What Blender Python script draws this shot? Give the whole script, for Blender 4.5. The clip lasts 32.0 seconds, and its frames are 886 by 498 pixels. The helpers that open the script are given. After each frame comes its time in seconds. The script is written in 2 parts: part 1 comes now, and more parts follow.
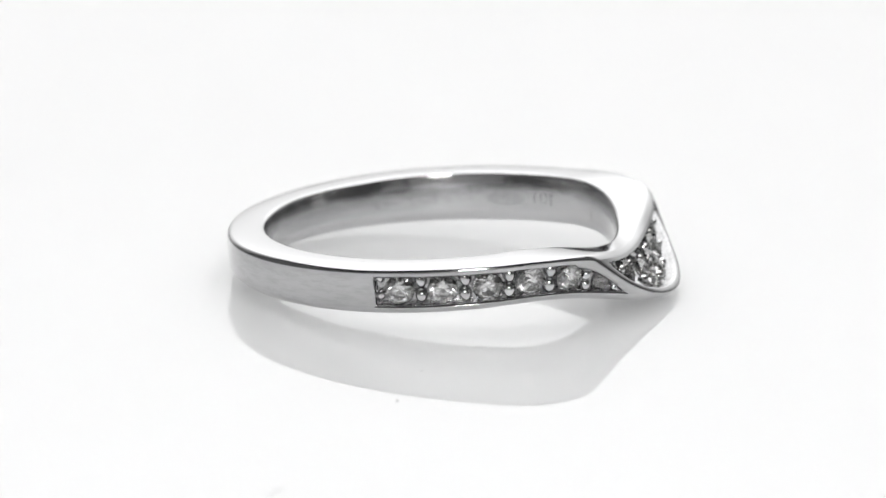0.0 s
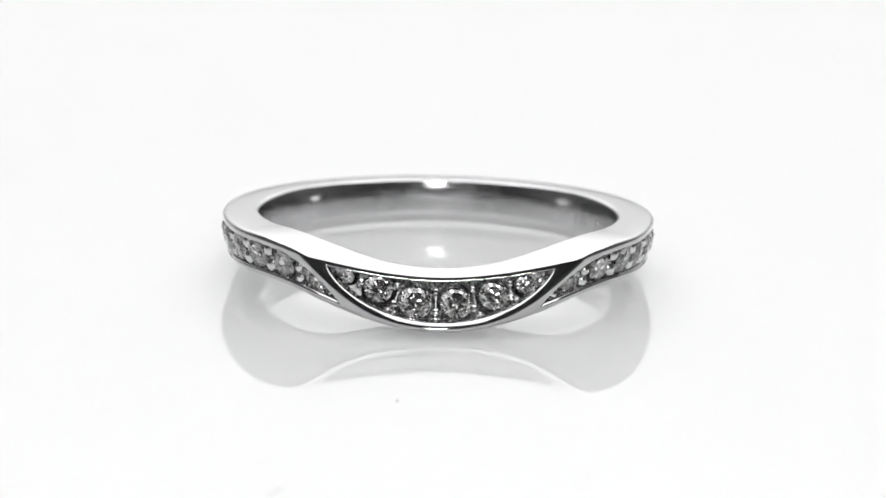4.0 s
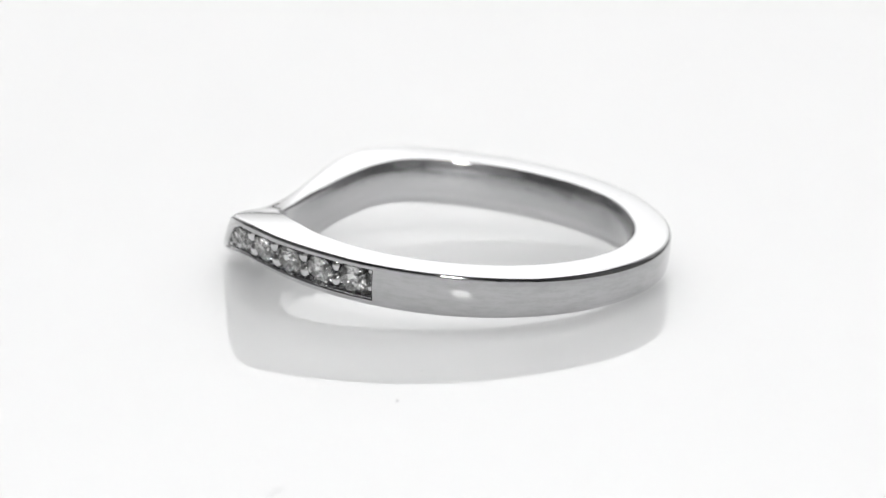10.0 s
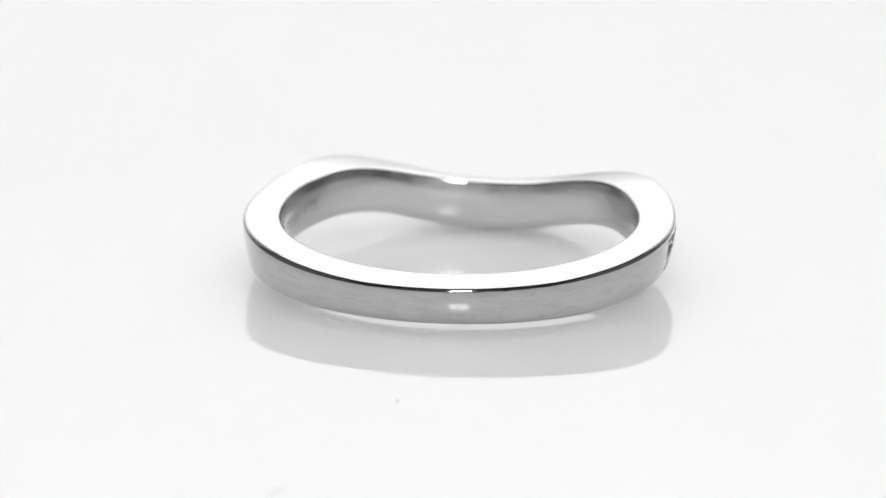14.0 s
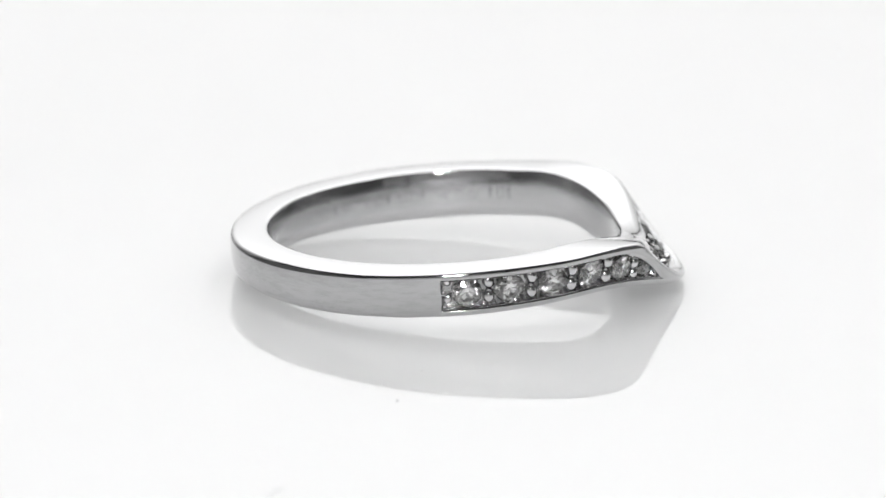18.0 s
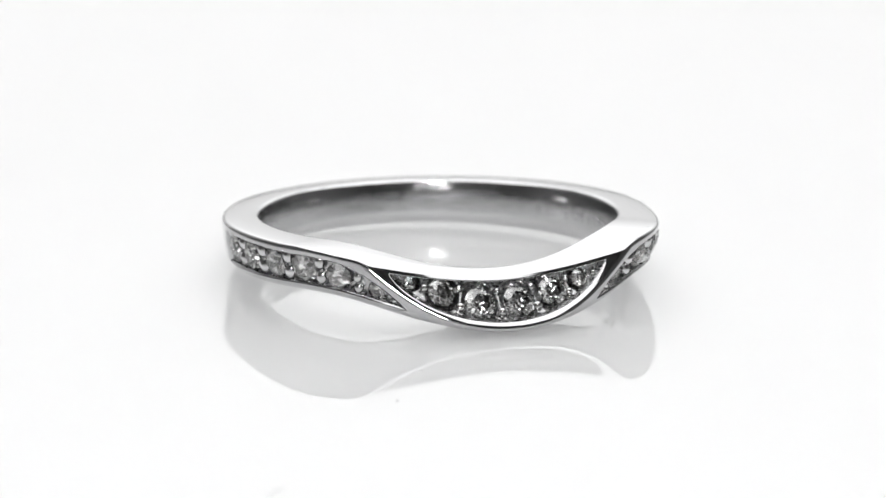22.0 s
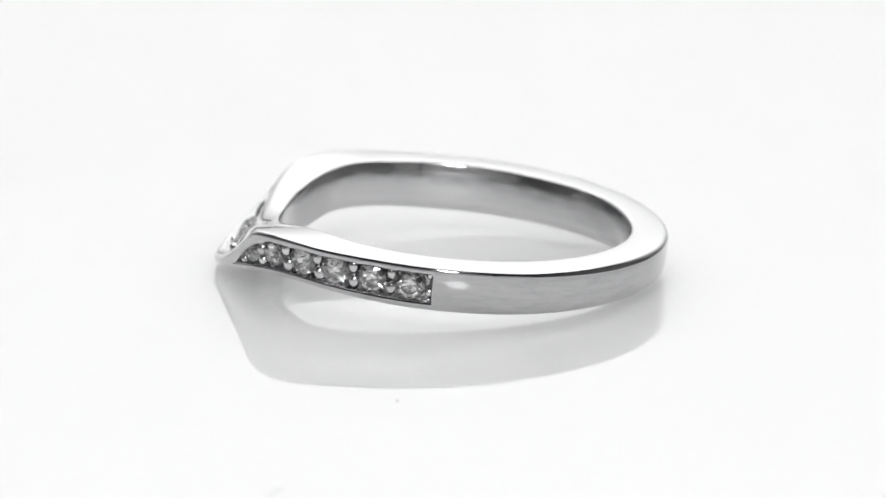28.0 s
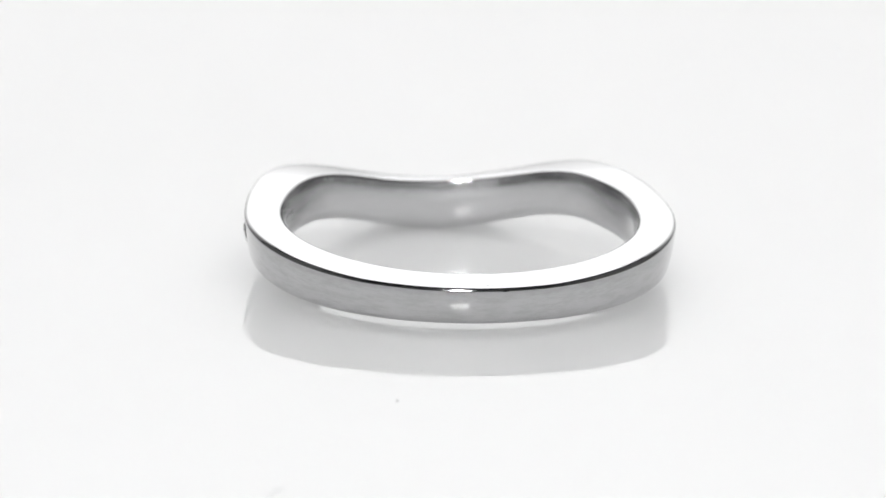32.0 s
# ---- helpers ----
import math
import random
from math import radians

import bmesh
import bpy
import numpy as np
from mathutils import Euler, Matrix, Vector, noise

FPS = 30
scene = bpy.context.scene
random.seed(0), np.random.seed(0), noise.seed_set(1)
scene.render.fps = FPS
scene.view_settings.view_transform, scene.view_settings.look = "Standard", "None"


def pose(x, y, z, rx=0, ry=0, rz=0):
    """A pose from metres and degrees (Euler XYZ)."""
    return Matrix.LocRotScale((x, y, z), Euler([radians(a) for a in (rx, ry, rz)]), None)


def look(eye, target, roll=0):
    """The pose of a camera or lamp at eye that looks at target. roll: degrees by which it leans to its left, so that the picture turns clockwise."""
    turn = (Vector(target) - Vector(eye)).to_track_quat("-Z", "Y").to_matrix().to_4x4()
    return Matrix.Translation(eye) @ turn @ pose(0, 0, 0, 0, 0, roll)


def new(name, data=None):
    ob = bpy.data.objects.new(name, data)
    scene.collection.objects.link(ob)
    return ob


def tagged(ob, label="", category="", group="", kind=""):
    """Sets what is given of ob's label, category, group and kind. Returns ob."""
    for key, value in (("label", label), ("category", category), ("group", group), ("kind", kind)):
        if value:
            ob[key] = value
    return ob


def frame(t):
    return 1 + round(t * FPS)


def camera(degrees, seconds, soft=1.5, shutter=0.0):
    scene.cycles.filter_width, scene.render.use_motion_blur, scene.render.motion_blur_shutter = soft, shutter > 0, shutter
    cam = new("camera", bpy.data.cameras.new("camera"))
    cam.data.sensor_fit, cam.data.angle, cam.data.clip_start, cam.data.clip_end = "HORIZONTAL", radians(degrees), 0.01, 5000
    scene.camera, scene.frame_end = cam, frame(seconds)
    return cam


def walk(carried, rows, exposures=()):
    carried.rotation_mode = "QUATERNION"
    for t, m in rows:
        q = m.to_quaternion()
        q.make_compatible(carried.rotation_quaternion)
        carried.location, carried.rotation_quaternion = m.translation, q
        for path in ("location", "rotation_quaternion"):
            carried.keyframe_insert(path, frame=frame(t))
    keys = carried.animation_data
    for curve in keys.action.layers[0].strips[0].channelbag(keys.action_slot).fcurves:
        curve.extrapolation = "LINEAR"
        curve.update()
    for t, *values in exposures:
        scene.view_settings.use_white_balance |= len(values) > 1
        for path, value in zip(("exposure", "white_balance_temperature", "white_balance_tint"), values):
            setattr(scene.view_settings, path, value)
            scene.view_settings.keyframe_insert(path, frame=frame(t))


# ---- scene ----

MM = 0.001

# ---- camera: a long macro lens, standing still ----
TILT, LEAN, REACH = 15.1, 1.05, 300 * MM
AIM = Vector((-0.25 * MM, 0, 1.22 * MM))
EYE = AIM + REACH * Vector((0, -math.cos(radians(TILT)), math.sin(radians(TILT))))
cam = camera(7.807, 32.0, soft=1.4)
walk(cam, [(0, look(EYE, AIM, LEAN)), (32.0, look(EYE, AIM, LEAN))],
     [(0, -0.07), (6, -0.07), (10, -0.10), (14, -0.13), (17, -0.11), (21, -0.06), (25, -0.07), (29, -0.10), (32, -0.13)])
cam.data.dof.use_dof = True
cam.data.dof.focus_distance = 292 * MM
cam.data.dof.aperture_fstop = 68

# ---- light ----
world = bpy.data.worlds.new("world")
scene.world = world
world.use_nodes = True
world.node_tree.nodes["Background"].inputs["Color"].default_value = (0.9, 0.95, 1.0, 1)
world.node_tree.nodes["Background"].inputs["Strength"].default_value = 0.02
TOP_LIGHT, BACK_LIGHT, FRONT_LIGHT = 1.95, 1.8, 80.0
# fill glow given to the plate, which is no lamp itself
PLATE_FILL = 0.085


# ---- materials ----
def material(name, color, rough=0.5, metal=0.0):
    m = bpy.data.materials.new(name)
    m.use_nodes = True
    b = m.node_tree.nodes["Principled BSDF"]
    b.inputs["Base Color"].default_value = (*color, 1)
    b.inputs["Roughness"].default_value = rough
    b.inputs["Metallic"].default_value = metal
    return m


def nodes_of(m):
    t = m.node_tree
    return t.nodes, t.links, t.nodes["Principled BSDF"]


def grain(m, scale, low, high, socket="Roughness", detail=4, stretch=(1, 1, 1)):
    """Lets a noise of that scale (per metre) run a socket from low to high."""
    n, l, b = nodes_of(m)
    co, mp = n.new("ShaderNodeTexCoord"), n.new("ShaderNodeMapping")
    mp.inputs["Scale"].default_value = stretch
    tx, rg = n.new("ShaderNodeTexNoise"), n.new("ShaderNodeMapRange")
    tx.inputs["Scale"].default_value, tx.inputs["Detail"].default_value = scale, detail
    rg.inputs["From Min"].default_value, rg.inputs["From Max"].default_value = 0.3, 0.7
    rg.inputs["To Min"].default_value, rg.inputs["To Max"].default_value = low, high
    l.new(co.outputs["Object"], mp.inputs["Vector"])
    l.new(mp.outputs["Vector"], tx.inputs["Vector"])
    l.new(tx.outputs["Fac"], rg.inputs["Value"])
    l.new(rg.outputs["Result"], b.inputs[socket])
    return tx


def relief(m, scale, depth, strength=1.0, detail=3):
    n, l, b = nodes_of(m)
    co, tx, bp = n.new("ShaderNodeTexCoord"), n.new("ShaderNodeTexNoise"), n.new("ShaderNodeBump")
    tx.inputs["Scale"].default_value, tx.inputs["Detail"].default_value = scale, detail
    bp.inputs["Distance"].default_value, bp.inputs["Strength"].default_value = depth, strength
    l.new(co.outputs["Object"], tx.inputs["Vector"])
    l.new(tx.outputs["Fac"], bp.inputs["Height"])
    l.new(bp.outputs["Normal"], b.inputs["Normal"])


def mottle(m, scale, low, high, detail=8):
    """Scuffs: a fine noise that shifts the base colour between two greys."""
    n, l, b = nodes_of(m)
    co, tx, rp = n.new("ShaderNodeTexCoord"), n.new("ShaderNodeTexNoise"), n.new("ShaderNodeValToRGB")
    mp = n.new("ShaderNodeMapping")
    mp.inputs["Scale"].default_value = (0.4, 0.4, 1.8)        # scuffs run along the band
    tx.inputs["Scale"].default_value, tx.inputs["Detail"].default_value, tx.inputs["Roughness"].default_value = scale, detail, 0.7
    rp.color_ramp.elements[0].position, rp.color_ramp.elements[1].position = 0.36, 0.56
    rp.color_ramp.elements[0].color, rp.color_ramp.elements[1].color = (low, low, low, 1), (high, high, high * 1.01, 1)
    l.new(co.outputs["Object"], mp.inputs["Vector"])
    l.new(mp.outputs["Vector"], tx.inputs["Vector"])
    l.new(tx.outputs["Fac"], rp.inputs["Fac"])
    l.new(rp.outputs["Color"], b.inputs["Base Color"])


def glow(name, color, strength):
    m = material(name, (0.05, 0.05, 0.05))
    b = m.node_tree.nodes["Principled BSDF"]
    b.inputs["Emission Color"].default_value = (*color, 1)
    b.inputs["Emission Strength"].default_value = strength
    return m


WHITE_GOLD = material("polished_white_gold", (0.59, 0.59, 0.595), 0.08, 1.0)
grain(WHITE_GOLD, 1400, 0.05, 0.11, detail=6)
relief(WHITE_GOLD, 1300, 0.004 * MM, 0.5, 5)
SCUFFED_GOLD = material("scuffed_white_gold", (0.51, 0.51, 0.515), 0.08, 1.0)
grain(SCUFFED_GOLD, 2500, 0.02, 0.07, detail=6)
mottle(SCUFFED_GOLD, 2200, 0.52, 0.59)
relief(SCUFFED_GOLD, 1300, 0.003 * MM, 0.4, 5)
SATIN_GOLD = material("satin_white_gold", (0.66, 0.66, 0.665), 0.28, 1.0)
grain(SATIN_GOLD, 1300, 0.08, 0.21, detail=7)
relief(SATIN_GOLD, 1600, 0.014 * MM, 0.8, 7)
CUT_GOLD = material("cut_white_gold", (0.50, 0.50, 0.505), 0.3, 1.0)
grain(CUT_GOLD, 6000, 0.12, 0.40)
relief(CUT_GOLD, 5000, 0.03 * MM, 0.7)
BEAD_GOLD = material("bead_white_gold", (0.72, 0.72, 0.725), 0.07, 1.0)
STAMP = material("stamped_white_gold", (0.52, 0.52, 0.525), 0.25, 1.0)
ACRYLIC = material("glossy_white_acrylic", (0.78, 0.78, 0.78), 0.004)
ACRYLIC.node_tree.nodes["Principled BSDF"].inputs["IOR"].default_value = 1.37
grain(ACRYLIC, 60, 0.002, 0.006)
ACRYLIC.node_tree.nodes["Principled BSDF"].inputs["Subsurface Weight"].default_value = 1.0
ACRYLIC.node_tree.nodes["Principled BSDF"].inputs["Subsurface Radius"].default_value = (1, 1, 1)
ACRYLIC.node_tree.nodes["Principled BSDF"].inputs["Subsurface Scale"].default_value = 13 * MM
# added emission lifts the shade round the ring; no lamp in the plate
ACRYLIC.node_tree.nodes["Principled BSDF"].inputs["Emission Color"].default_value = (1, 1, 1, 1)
ACRYLIC.node_tree.nodes["Principled BSDF"].inputs["Emission Strength"].default_value = PLATE_FILL
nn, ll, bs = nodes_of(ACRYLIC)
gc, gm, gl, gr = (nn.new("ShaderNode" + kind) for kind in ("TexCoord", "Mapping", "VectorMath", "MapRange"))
gm.inputs["Location"].default_value = (-0.004, -0.045, 0)     # the added glow is centred behind the middle and fades outwards
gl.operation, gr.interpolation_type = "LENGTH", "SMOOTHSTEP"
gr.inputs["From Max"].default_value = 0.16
gr.inputs["To Min"].default_value, gr.inputs["To Max"].default_value = PLATE_FILL * 1.03, PLATE_FILL * 0.70
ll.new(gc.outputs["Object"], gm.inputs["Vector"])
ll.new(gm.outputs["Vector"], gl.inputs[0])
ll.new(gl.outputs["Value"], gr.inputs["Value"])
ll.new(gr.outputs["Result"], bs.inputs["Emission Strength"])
DIAMOND = material("clear_diamond", (1, 1, 1), 0.0)
DIAMOND.node_tree.nodes["Principled BSDF"].inputs["IOR"].default_value = 2.4
DIAMOND.node_tree.nodes["Principled BSDF"].inputs["Transmission Weight"].default_value = 1.0
FABRIC = material("grey_side_fabric", (0.18, 0.18, 0.18), 0.9)
GREY_FABRIC = material("dark_booth_fabric", (0.19, 0.19, 0.19), 0.9)
relief(GREY_FABRIC, 4000, 0.2 * MM, 0.4)
relief(FABRIC, 4000, 0.2 * MM, 0.4)
REFLECTOR_FABRIC = material("pale_reflector_fabric", (0.74, 0.74, 0.74), 0.9)
relief(REFLECTOR_FABRIC, 4000, 0.2 * MM, 0.4)
BLACK_CLOTH = material("black_housing", (0.03, 0.03, 0.03), 0.7)
grain(BLACK_CLOTH, 300, 0.55, 0.85)
LINT = material("grey_lint", (0.45, 0.45, 0.45), 0.9)
grain(LINT, 9000, 0.7, 1.0)
WOOD = material("grey_laminate", (0.35, 0.34, 0.33), 0.45)
grain(WOOD, 40, 0.35, 0.55)
TOP_GLOW = glow("top_diffuser_light", (1.0, 1.0, 1.0), TOP_LIGHT)
BACK_GLOW = glow("back_diffuser_light", (1.0, 1.0, 1.0), BACK_LIGHT)
nn, ll, bs = nodes_of(BACK_GLOW)
gc, gx, gr = nn.new("ShaderNodeTexCoord"), nn.new("ShaderNodeSeparateXYZ"), nn.new("ShaderNodeMapRange")
gp = nn.new("ShaderNodeValToRGB")
gr.inputs["From Min"].default_value, gr.inputs["From Max"].default_value = 0.130, 0.045
for at, value in ((0.0, 0.38), (0.34, 0.90), (1.0, 0.93)):       # emission set lower at foot and sides, tuned to what the ring mirrors
    stop = gp.color_ramp.elements[0] if at == 0 else gp.color_ramp.elements[1] if at == 1 else gp.color_ramp.elements.new(at)
    stop.position, stop.color = at, (value, value, value, 1)
sx, sr = nn.new("ShaderNodeMath"), nn.new("ShaderNodeMapRange")
sx.operation, sr.interpolation_type = "ABSOLUTE", "SMOOTHSTEP"
sr.inputs["From Min"].default_value, sr.inputs["From Max"].default_value = 0.05, 0.25
sr.inputs["To Min"].default_value, sr.inputs["To Max"].default_value = BACK_LIGHT, 0.15 * BACK_LIGHT
ll.new(gx.outputs["X"], sx.inputs[0])
ll.new(sx.outputs["Value"], sr.inputs["Value"])
ll.new(sr.outputs["Result"], bs.inputs["Emission Strength"])
ll.new(gc.outputs["Object"], gx.inputs["Vector"])
ll.new(gx.outputs["Y"], gr.inputs["Value"])
ll.new(gr.outputs["Result"], gp.inputs["Fac"])
ll.new(gp.outputs["Color"], bs.inputs["Emission Color"])
FRONT_GLOW = glow("front_lamp_light", (1.0, 1.0, 1.0), FRONT_LIGHT)


# ---- building ----
def part(name, bm, mat, parent=None, label="", m=None, smooth=False):
    """One mesh object out of a bmesh, under a thing or part."""
    me = bpy.data.meshes.new(name)
    bm.to_mesh(me)
    bm.free()
    me.materials.append(mat)
    if smooth:
        me.polygons.foreach_set("use_smooth", [True] * len(me.polygons))
    ob = new(name, me)
    ob.parent = parent
    if m is not None:
        ob.matrix_basis = m
    return tagged(ob, label)


def again(ob, m):
    """A further object on the same mesh, under the same parent."""
    o = new(ob.name.split(".")[0], ob.data)
    o.parent, o.matrix_basis = ob.parent, m
    return o


def block(x0, x1, y0, y1, z0, z1, bevel=0.0, segments=3):
    bm = bmesh.new()
    bmesh.ops.create_cube(bm, size=1, matrix=Matrix.LocRotScale(
        ((x0 + x1) / 2, (y0 + y1) / 2, (z0 + z1) / 2), None, (x1 - x0, y1 - y0, z1 - z0)))
    if bevel:
        bmesh.ops.bevel(bm, geom=bm.edges[:], offset=bevel, segments=segments, affect="EDGES", profile=0.5)
    return bm


PLATE_Z = 0.03                 # top of the plate, mm

# ---- structure: a light booth, closed all round ----
for name, box in (("floor", (-0.36, 0.36, -0.42, 0.34, -0.030, -0.008)),
                  ("ceiling", (-0.36, 0.36, -0.42, 0.34, 0.352, 0.362)),
                  ("wall_north", (-0.36, 0.36, 0.34, 0.35, -0.030, 0.352)),
                  ("wall_south", (-0.36, 0.36, -0.43, -0.42, -0.030, 0.352)),
                  ("wall_east", (0.36, 0.37, -0.43, 0.35, -0.030, 0.352)),
                  ("wall_west", (-0.37, -0.36, -0.43, 0.35, -0.030, 0.352))):
    tagged(part(name, block(*box), WOOD if name == "floor" else GREY_FABRIC if name == "wall_south" else FABRIC),
           "grey laminate booth floor" if name == "floor" else "grey fabric side of the light booth", "booth", kind="structure")

# added reflector behind the camera, brightens the ring's inner wall and stones
tagged(part("front_reflector", block(-0.36, 0.36, -0.412, -0.403, -0.008, 0.085, 0.002), REFLECTOR_FABRIC),
       "low pale reflector strip added out of view along the front of the booth", "booth", kind="structure")

# ---- the plate ----
bm = bmesh.new()
bmesh.ops.create_cone(bm, cap_ends=True, segments=128, radius1=0.15, radius2=0.15, depth=0.0045, matrix=Matrix.Translation((0, 0, -0.00225)))
bmesh.ops.bevel(bm, geom=[e for e in bm.edges if len(e.link_faces) == 2 and e.calc_face_angle() > 1], offset=0.0008, segments=3, affect="EDGES")
plate = tagged(part("acrylic_plate", bm, ACRYLIC), "glossy white acrylic disc that mirrors the ring, with an added glow", "plate")
plate.location.z = PLATE_Z * MM


bm = bmesh.new()
bmesh.ops.create_cone(bm, cap_ends=True, segments=48, radius1=0.030, radius2=0.034, depth=0.0028, matrix=Matrix.Translation((0, 0, -0.0059)))
part("hub", bm, BLACK_CLOTH, plate, "black hub under the disc")


def dust(name, places, r, label):
    """Lint or a crumb: a thin tube along places (mm on the plate), tapered at both ends."""
    bm, rims = bmesh.new(), []
    for k, (x, y) in enumerate(places):
        x0, y0 = places[max(k - 1, 0)]
        x1, y1 = places[min(k + 1, len(places) - 1)]
        along = Vector((x1 - x0, y1 - y0, 0)).normalized()
        side, thin = Vector((-along.y, along.x, 0)), 0.4 if k in (0, len(places) - 1) else 1
        rims.append([bm.verts.new((Vector((x, y, PLATE_Z + r)) + r * thin * (math.cos(q * math.pi / 3) * side + math.sin(q * math.pi / 3) * Vector((0, 0, 1)))) * MM)
                     for q in range(6)])
    for p, q in zip(rims, rims[1:]):
        for k in range(6):
            bm.faces.new((p[k], q[k], q[(k + 1) % 6], p[(k + 1) % 6]))
    bm.faces.new(rims[0]), bm.faces.new(rims[-1])
    bmesh.ops.recalc_face_normals(bm, faces=bm.faces[:])
    return tagged(part(name, bm, LINT, smooth=True), label, "dust")


dust("lint_fibre", [(-7.20, -36.3), (-7.17, -35.6), (-7.14, -34.84), (-7.09, -34.50), (-6.98, -34.36), (-6.81, -34.20), (-6.66, -34.07), (-6.63, -33.90)],
     0.018, "short curled grey fibre lying on the white plate")
dust("dust_speck", [(-2.14, -21.03), (-2.12, -21.01), (-2.08, -20.97), (-2.06, -20.95)], 0.030, "tiny grey speck lying on the white plate")
dust("dust_speck", [(-1.12, -16.30), (-1.09, -16.28), (-1.06, -16.26)], 0.026, "tiny grey speck lying on the white plate")


def softbox(name, w, h, light, label, m, oval=False):
    """A light panel: dark housing, white diffuser that glows, facing local -z."""
    box = tagged(new(name), label, "light")
    box.matrix_basis = m
    bm = block(-w / 2 - 0.012, w / 2 + 0.012, -h / 2 - 0.012, h / 2 + 0.012, 0.004, 0.05, 0.004)
    part("housing", bm, BLACK_CLOTH, box)
    if oval:
        bm = bmesh.new()
        bmesh.ops.create_cone(bm, cap_ends=True, segments=48, radius1=0.5, radius2=0.5, depth=1,
                              matrix=Matrix.LocRotScale((0, 0, 0.00175), None, (w, h, 0.0035)))
    else:
        bm = block(-w / 2, w / 2, -h / 2, h / 2, 0.0, 0.0035)
    part("diffuser", bm, light, box, "glowing white diffuser")
    return box


softbox("softbox", 0.48, 0.43, TOP_GLOW, "large white softbox hung over the plate", pose(0, 0.09, 0.302))
softbox("softbox", 0.66, 0.26, BACK_GLOW, "upright white light panel behind the plate",
        Matrix.Translation((0, 0.24, 0.1345)) @ pose(0, 0, 0, -90, 0, 0))

LAMP_AT = Vector((0.004, -0.20, 0.100))
lamp = softbox("lamp_panel", 0.038, 0.027, FRONT_GLOW, "small bright lamp panel on a thin black stand", look(LAMP_AT, (0, 0, 0)), True)
stand = block(0.085, 0.093, -0.206, -0.198, -0.008, LAMP_AT.z + 0.04, 0.001)
for box in ((0.05, 0.13, -0.208, -0.15, -0.008, -0.002), (0.020, 0.093, -0.206, -0.198, LAMP_AT.z + 0.016, LAMP_AT.z + 0.024)):
    extra = bpy.data.meshes.new("extra")
    b2 = block(*box, 0.001)
    b2.to_mesh(extra)
    b2.free()
    stand.from_mesh(extra)
    bpy.data.meshes.remove(extra)
part("stand", stand, BLACK_CLOTH, lamp, "thin black metal stand", m=lamp.matrix_basis.inverted())


# ---- the ring ----
TURN = 360 / 18.897            # degrees a second, clockwise from above
PHASE = -14.6                  # where the dipped front points at the start
OFF = Vector((-0.26, -0.45))   # the ring's centre off the turning axis, mm
PITCH = 4.4                    # the dipped front is propped up
R_OUT, R_EDGE, HIGH = 9.96, 8.24, 1.93


SKEW = 1.75                    # the dip sits a little aside of the middle of the channels


def bell(a, half):
    a = np.minimum(np.abs(a) / half, 1)
    return 0.5 * (1 + np.cos(np.pi * a))


def ramp(d, width):
    t = np.clip(d / width, 0, 1)
    return t * t * (3 - 2 * t)


def top_z(a):
    return -1.27 * bell(a - SKEW, 58) + 0.15 * bell(a - SKEW, 46) + 0.08 * bell(np.abs(a - SKEW) - 40, 24)


def height(a):
    return HIGH + 0.55 * bell(a - SKEW, 46) + 0.08 * bell(np.abs(a - SKEW) - 40, 24) + 0.32 * np.sin(np.radians(a)) ** 2


def low_edge(a):
    """Lower edge of the front pocket, mm below the top rim."""
    return 0.27 + 1.80 * np.maximum(1 - ((a - SKEW) / 30.5) ** 2, 0) ** 0.62


def ridge_line(a):
    """Where the ridge under the front pocket runs, mm below the top rim; it climbs to the rim on both sides."""
    return 2.34 * (1 - ((a - SKEW) / np.where(a > SKEW, 39.5, 38.5)) ** 2)


def wall_radius(a, u):
    """Outer wall without its pockets: upright below the ridge, leaning back above it."""
    w = u / height(a)
    near = bell(a - SKEW, 46)
    side = np.sin(np.radians(a)) ** 2
    side = np.where(np.abs(a) > 90, side ** 3, side)
    r = R_OUT - (0.06 + 0.30 * side) * w + 0.38 * w * (1 - w) * (1 - near) + 0.81 * near
    b = np.abs(a - SKEW)
    r = r + 0.18 * bell(b, 80) + (0.31 - 0.24 * w) * np.exp(-((b - 44) / 17) ** 2)      # fuller shoulders beside the dip
    r = r + (1 - 0.7 * w) * (0.38 * bell(a - 50, 36) + 0.27 * bell(a + 50, 36))
    r = r + 0.10 * bell(b - 28, 22)
    r = r - 0.42 * bell(b, 35) * (1 - ramp(u - 0.42, 1.35))            # the rim is set in over the pocket
    over = ridge_line(a) - u
    r = r - 0.75 * 0.5 * (over + np.sqrt(over ** 2 + 0.36 ** 2))
    return r + 0.13 * np.exp(-(over / 0.26) ** 2) * bell(a - SKEW, 56)


BULGE, APEX = 0.115, 0.22     # the inner wall is rounded towards the finger, fullest low down


def crown_drop(a):
    """How far the top face falls towards its outer edge; it is domed round the back."""
    return 0.05 + 0.02 * ramp(np.abs(a) - 112, 45)


def edge_radius(a):
    """The inner edges, which come in a little behind the dip."""
    return R_EDGE - 0.35 * bell(a - SKEW, 50)


def inner_radius(a, t):
    """Inner wall from its lower edge (0) to its upper edge (1)."""
    return edge_radius(a) - BULGE * (1 - (abs(t - APEX) / (1 - APEX if t > APEX else APEX)) ** (3 if t > APEX else 2))


def side_top(a):
    """Upper edge of a side pocket, which falls to a point at its inner end."""
    b = np.abs(a - SKEW)
    t = np.clip((46 - b) / 21, 0, 1)
    return 0.39 + (height(a) - 0.32 - 0.39) * t ** 2


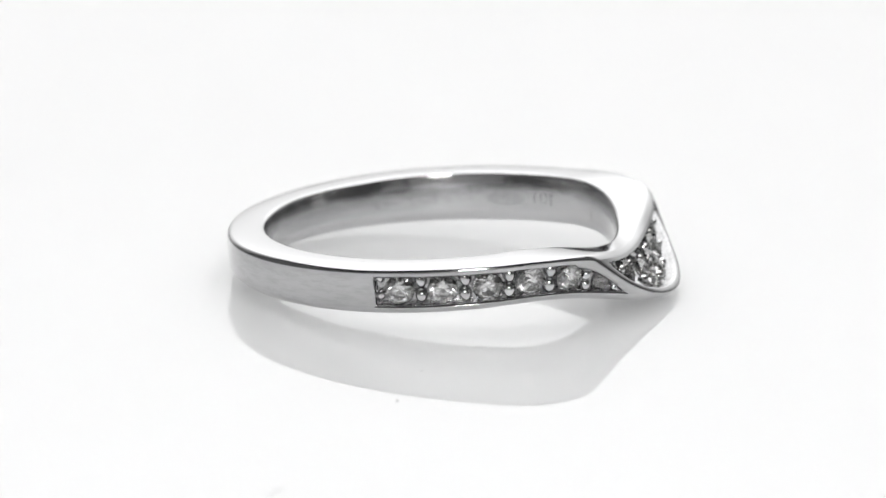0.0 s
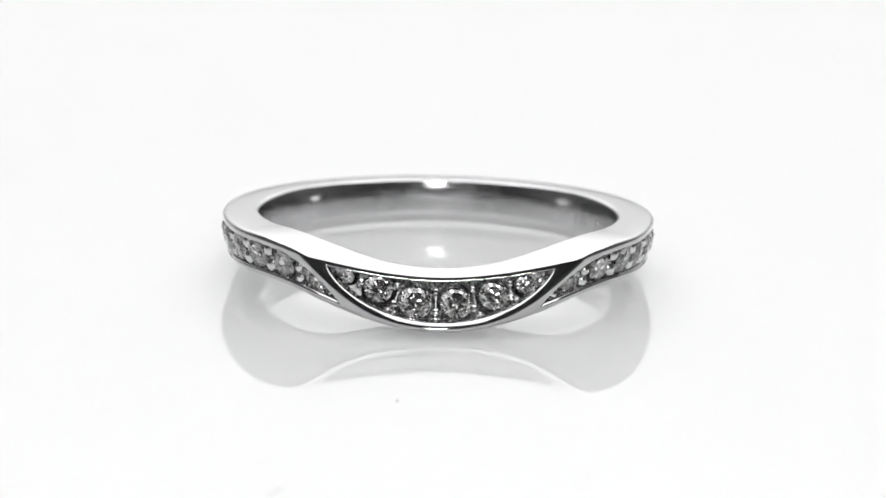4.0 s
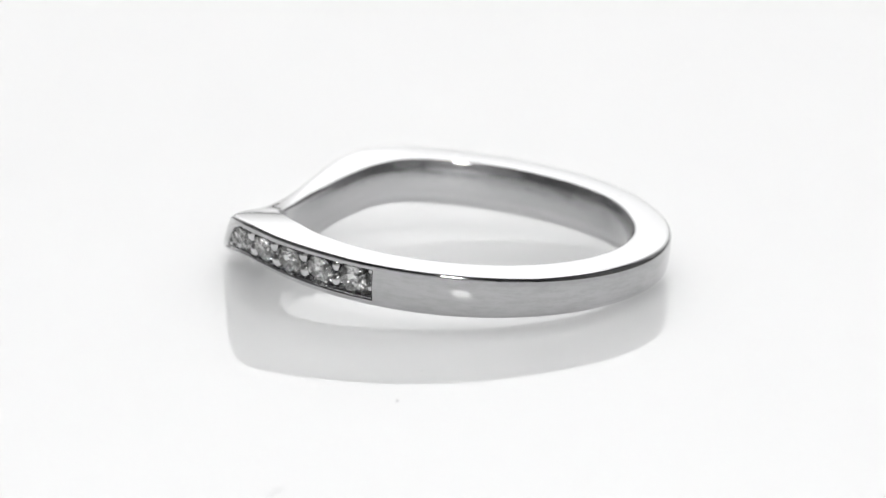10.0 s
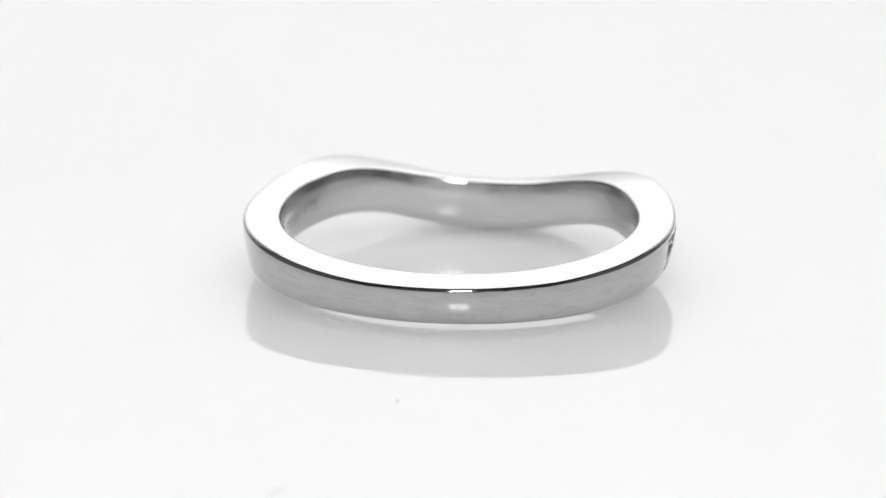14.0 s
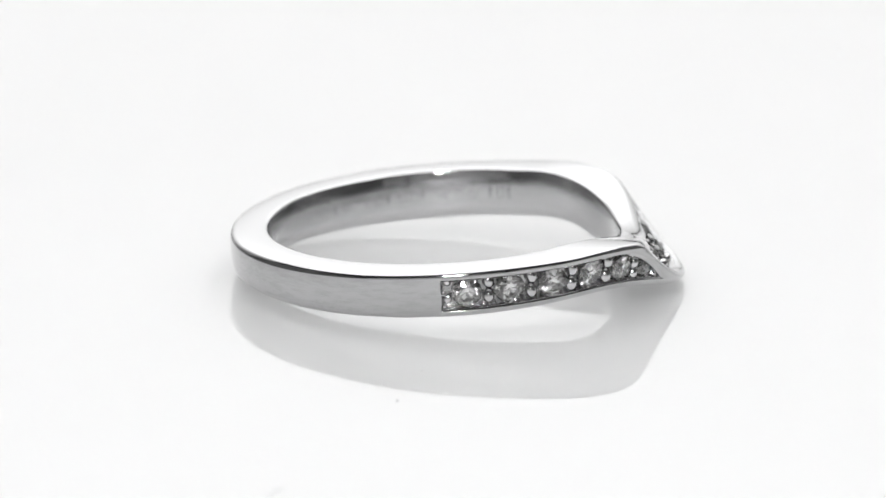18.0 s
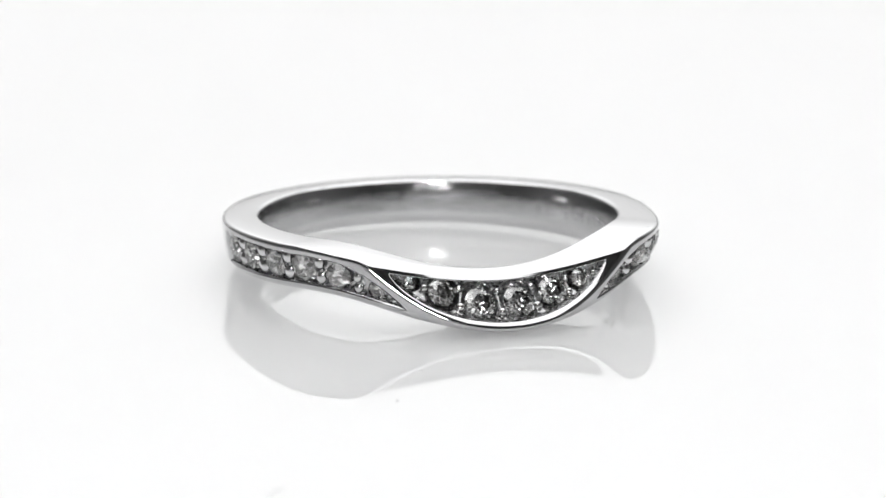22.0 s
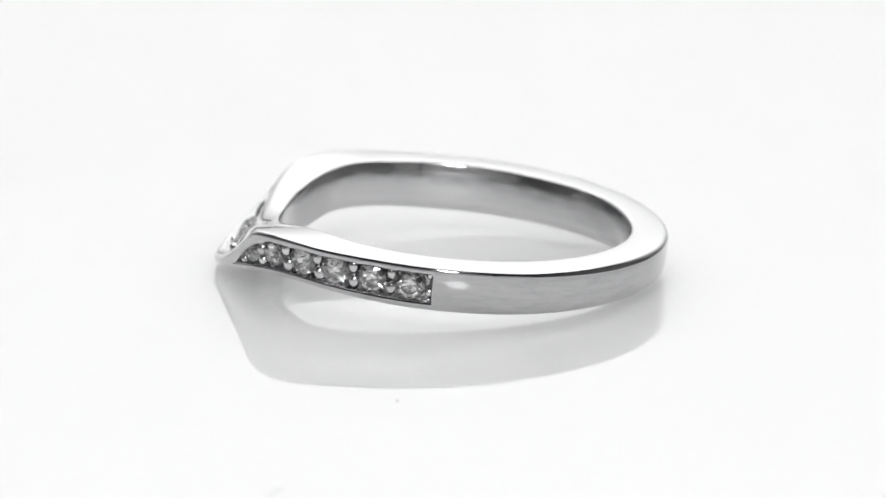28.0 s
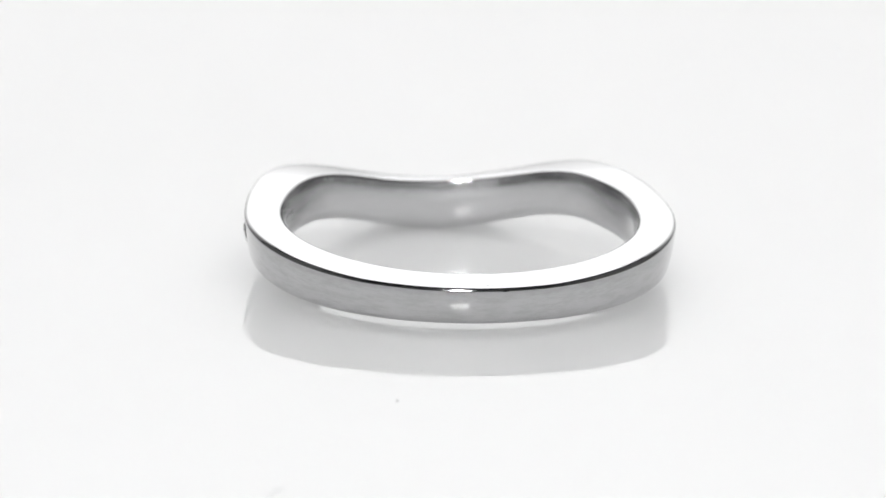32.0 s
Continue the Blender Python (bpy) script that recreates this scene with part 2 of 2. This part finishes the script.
# stones and beads: degrees from the dip, mm below the top rim, radius in mm
rng = random.Random(4)
stone = bead = None
stones, beads = [], []
rows = {-1: (87.2, 75.7, 63.9, 52.8, 42.0, 31.4), 1: (87.2, 76.8, 66.4, 56.6, 46.4, 36.0)}
for side, row in rows.items():
    for k, a in enumerate(row):
        u = (1.12, 1.13, 1.13, 1.13, 1.17, 1.40)[k]
        stones.append((side * a, u, (0.66, 0.67, 0.67, 0.66, 0.60, 0.48)[k]))
    for k in range(5):
        a = (row[k] + row[k + 1]) / 2
        beads += [(side * a, (0.66, 0.66, 0.66, 0.69, 1.02)[k], (0.26, 0.28, 0.28, 0.27, 0.22)[k]),
                  (side * a, (1.40, 1.41, 1.41, 1.44, 1.55)[k], (0.27, 0.28, 0.29, 0.28, 0.23)[k])]
    beads += [(side * (row[0] + 5.2), 0.52, 0.19), (side * (row[0] + 5.2), 1.38, 0.21), (side * (row[5] - 4.2), 1.66, 0.19)]
stones += [(-14.7, 0.86, 0.62), (-4.7, 1.20, 0.71), (6.0, 1.18, 0.70), (15.9, 1.02, 0.63), (24.2, 0.80, 0.40), (-22.8, 0.66, 0.28)]
beads += [(-9.9, 0.62, 0.21), (-10.0, 1.32, 0.24), (0.7, 0.72, 0.21), (0.7, 1.50, 0.24), (10.7, 0.68, 0.22), (10.5, 1.40, 0.24),
          (20.6, 0.62, 0.20), (20.2, 1.14, 0.21), (-19.2, 0.72, 0.24), (28.0, 0.72, 0.19)]


def cut_in(d, deep, lip=0.10):
    """Depth inside an edge: a bright-cut lip, then a steep wall."""
    return np.clip(d, 0, lip) + (deep - lip) * ramp(d - lip + 0.01, 0.07)


def pocket(a, u):
    h, b = height(a), np.abs(a - SKEW)
    t1 = side_top(a)
    d1 = np.minimum(np.minimum((u - t1) * np.where(b < 42, 0.75, 1), h - 0.34 - u), (93.9 - np.abs(a + 0.5)) * 0.1745)
    d2 = np.minimum(u - 0.42, (low_edge(a) - u) * 1.5)
    depth = cut_in(d1, 0.40) + cut_in(d2, 0.45, 0.05)
    floor = ramp(depth - 0.18, 0.16)
    for a0, u0, size in stones:              # a drilled seat under each stone
        near = np.abs(a - a0) < 6
        front = abs(a0) < 30                 # those of the front lean up, so their seats run down as they go in
        d = np.hypot((a[near] - a0) * 0.172, u[near] - u0 - (0.35 * size if front else 0))
        depth[near] += (1.0 if front else 0.5) * floor[near] * ramp(size * (1.35 if front else 0.98) - d, size * 0.7)
    return depth


def on_wall(a, u):
    """Place and outward normal on the outer wall, mm."""
    def at(a, u):
        r = float(wall_radius(np.float64(a), np.float64(u)))
        return Vector((r * math.cos(radians(a)), r * math.sin(radians(a)), float(top_z(np.float64(a))) - u))
    p = at(a, u)
    n = (at(a + 0.5, u) - at(a - 0.5, u)).cross(at(a, u - 0.1) - at(a, u + 0.1)).normalized()
    return p, n


def band_mesh():
    fine = np.arange(-100, 100, 0.17)
    a = np.concatenate([fine, np.arange(100, 260, 1.0)])
    a = np.where(a > 180, a - 360, a)
    h = height(a)
    zt = top_z(a)
    cr = crown_drop(a)
    loop = []                                   # (radius, z) columns all round the section
    bt, bb = 0.23, 0.34                         # rounding of the outer edges
    us = [(bt * (1 - math.cos(radians(k))), bt * (1 - math.sin(radians(k)))) for k in (0, 18, 36, 54, 72)]
    for u, back in us:
        loop.append((wall_radius(a, u + 0 * a) - back, zt - u - cr))
    for k in range(96):
        u = bt + cr + (h - bt - cr - bb) * k / 95
        loop.append((wall_radius(a, u) - pocket(a, u), zt - u))
    for k in (12, 24, 36, 48, 60, 72, 82, 90):
        u = h - bb + bb * math.sin(radians(k))
        loop.append((wall_radius(a, u) - pocket(a, u) - bb * (1 - math.cos(radians(k))), zt - u))
    r_low = wall_radius(a, h) - bb
    edge = edge_radius(a)
    hang = 0.10 * (1 - bell(a - SKEW, 70))
    ct, cb = 0.20, 0.15                         # rounding of the inner edges
    for k in (0.1, 0.2, 0.35, 0.5, 0.65, 0.8, 0.9):
        loop.append((r_low + (edge + cb - r_low) * k, zt - h - 0.06 * math.sin(math.pi * k) - hang * k))
    for k in (0, 15, 30, 45, 60, 75):
        loop.append((edge + cb * (1 - math.sin(radians(k))), zt - h - hang + cb * (1 - math.cos(radians(k)))))
    for k in range(15):
        t = k / 14
        loop.append((inner_radius(a, t), zt - h - hang + cb + (h + hang - cb - ct) * t))
    for k in (12, 24, 36, 48, 60, 72, 82, 90):
        loop.append((edge + ct * (1 - math.cos(radians(k))), zt - ct + ct * math.sin(radians(k))))
    r_up = wall_radius(a, 0 * a) - bt
    for k in (0.15, 0.3, 0.45, 0.6, 0.75, 0.9):
        loop.append((edge + ct + (r_up - edge - ct) * k, zt - cr * k ** 3))
    r = np.array([c[0] for c in loop])
    z = np.array([c[1] for c in loop])
    m, n = r.shape
    co = np.stack([r * np.cos(np.radians(a)), r * np.sin(np.radians(a)), z], -1) * MM
    i, j = np.meshgrid(np.arange(m), np.arange(n), indexing="ij")
    i2, j2 = (i + 1) % m, (j + 1) % n
    quads = np.stack([i * n + j, i2 * n + j, i2 * n + j2, i * n + j2], -1).reshape(-1, 4)
    me = bpy.data.meshes.new("band")
    me.from_pydata(co.reshape(-1, 3).tolist(), [], quads.tolist())
    me.polygons.foreach_set("use_smooth", [True] * len(me.polygons))
    for m_ in (WHITE_GOLD, SATIN_GOLD, CUT_GOLD, SCUFFED_GOLD):
        me.materials.append(m_)
    # satin inside, scuffs round the back, cut metal on the floor of the pockets, polish elsewhere
    depth = np.zeros((m, n))
    for k in range(96):
        depth[5 + k] = pocket(a, bt + cr + (h - bt - cr - bb) * k / 95)
    slot = np.where(depth > 0.22, 2, 0)
    slot[5:101][:, np.abs(a + 0.5) > 94] = 3
    slot[r < edge + 0.10] = 1
    me.polygons.foreach_set("material_index", slot.reshape(-1).astype(np.int32))
    me.update()
    return me


def brilliant():
    """A round brilliant of radius 1, its girdle at z = 0 and its table at the top."""
    bm = bmesh.new()

    def circle(r, z, n, turn):
        return [bm.verts.new((r * math.cos(turn + 2 * math.pi * k / n), r * math.sin(turn + 2 * math.pi * k / n), z)) for k in range(n)]
    e = math.pi / 8
    tab, mid = circle(0.56, 0.32, 8, 0), circle(0.80, 0.20, 8, e)
    g1, g2 = circle(1.0, 0.02, 16, 0), circle(1.0, -0.02, 16, 0)
    low = circle(0.24, -0.68, 8, e)
    tip = bm.verts.new((0, 0, -0.87))
    bm.faces.new(tab)
    for k in range(8):
        p, q, g = (k - 1) % 8, (k + 1) % 8, 2 * k
        bm.faces.new((tab[k], mid[k], tab[q]))
        bm.faces.new((tab[k], mid[p], g1[g], mid[k]))
        bm.faces.new((mid[k], g1[g], g1[g + 1]))
        bm.faces.new((mid[k], g1[g + 1], g1[(g + 2) % 16]))
        bm.faces.new((tip, low[k], g2[g], low[p]))
        bm.faces.new((low[k], g2[g + 1], g2[g]))
        bm.faces.new((low[k], g2[(g + 2) % 16], g2[g + 1]))
    for k in range(16):
        bm.faces.new((g1[k], g2[k], g2[(k + 1) % 16], g1[(k + 1) % 16]))
    bmesh.ops.recalc_face_normals(bm, faces=bm.faces[:])
    return bm


def seat(a, u, sink, size, turn=0, lean=0):
    """A pose on the wall, local z outwards, sunk by so many mm, scaled to mm."""
    p, n = on_wall(a, u)
    q = n.to_track_quat("Z", "Y").to_matrix().to_4x4()
    return Matrix.Translation((p - n * sink) * MM) @ q @ pose(0, 0, 0, lean, 0, turn) @ Matrix.Scale(size * MM, 4)


ring = tagged(new("wedding_ring"), "polished white gold ring with dipped front and channel-set small diamonds", "ring")
band = new("band", band_mesh())
band.parent = ring
tagged(band, "polished white gold band")

for a, u, size in stones:
    m = seat(a, u - (0.05 if abs(a) < 30 else 0), 0.27 if abs(a) < 30 else 0.19 if size > 0.5 else 0.34, size * 1.06, rng.uniform(0, 45), rng.uniform(16, 22) if abs(a) < 30 else rng.uniform(3, 8))
    if stone is None:
        stone = part("diamond", brilliant(), DIAMOND, ring, m=m)
    else:
        again(stone, m)
for a, u, size in beads:
    m = seat(a, u, 0.37 if abs(a) > 30 else 0.36, size * (1.12 if abs(a) > 30 else 1.04), rng.uniform(-20, 20)) @ Matrix.Diagonal((1, 1.25 if abs(a) > 30 else 1, 1.25, 1))
    if bead is None:
        bm = bmesh.new()
        bmesh.ops.create_uvsphere(bm, u_segments=16, v_segments=10, radius=1)
        bead = part("prong", bm, BEAD_GOLD, ring, m=m, smooth=True)
    else:
        again(bead, m)

# stamped marks inside the band
def mark(a, u, wide, high, width=0.024, oval=True):
    bm = bmesh.new()
    n = 20 if oval else 4
    shape = [(math.cos(2 * math.pi * k / n), math.sin(2 * math.pi * k / n)) for k in range(n)] if oval else [(1, 1), (-1, 1), (-1, -1), (1, -1)]
    rims = []
    for x, y in shape:
        ring_of = []
        for q in range(6):
            c, d = math.cos(q * math.pi / 3), math.sin(q * math.pi / 3)
            sx, sy = x * (wide / 2 + width * c), y * (high / 2 + width * c)
            b = radians(a) + sx / 8.1
            t = (u + sy) / HIGH
            r = float(inner_radius(math.degrees(b), 1 - t)) - width * 0.5 * d
            ring_of.append(bm.verts.new(Vector((r * math.cos(b), r * math.sin(b), -u - sy)) * MM))
        rims.append(ring_of)
    for k in range(n):
        for q in range(6):
            bm.faces.new((rims[k][q], rims[(k + 1) % n][q], rims[(k + 1) % n][(q + 1) % 6], rims[k][(q + 1) % 6]))
    bmesh.ops.recalc_face_normals(bm, faces=bm.faces[:])
    return part("hallmark", bm, STAMP, ring, smooth=True)


mark(84.0, 1.25, 1.80, 0.52)
for da in (-3.6, 0, 3.6):
    mark(84.0 + da, 1.25, 0.34, 0.24)
for a, wide, high in ((67.0, 0.10, 0.50), (70.0, 0.30, 0.46), (73.5, 0.10, 0.40), (96.0, 0.10, 0.44), (99.0, 0.34, 0.40), (103.0, 0.30, 0.44),
                      (108.0, 0.10, 0.46), (111.5, 0.34, 0.42), (116.0, 0.12, 0.44), (124.0, 0.30, 0.40), (128.0, 0.12, 0.44)):
    mark(a, 1.15, wide, high, 0.018, False)

# the lowest point of the tilted band stands on the plate
LEVER = pose(0, 0, 0, 0, -PITCH, 0)
co = np.empty(len(band.data.vertices) * 3)
band.data.vertices.foreach_get("co", co)
tipped = co.reshape(-1, 3) @ np.array(LEVER.to_3x3()).T
LIFT = float(PLATE_Z * MM - tipped[:, 2].min()) + 0.003 * MM


def ring_pose(t):
    return (pose(0, 0, 0, 0, 0, -TURN * t) @ Matrix.Translation((OFF.x * MM, OFF.y * MM, LIFT))
            @ pose(0, 0, 0, 0, 0, PHASE) @ LEVER)


def motions():
    walk(ring, [(k / 2, ring_pose(k / 2)) for k in range(65)])


motions()
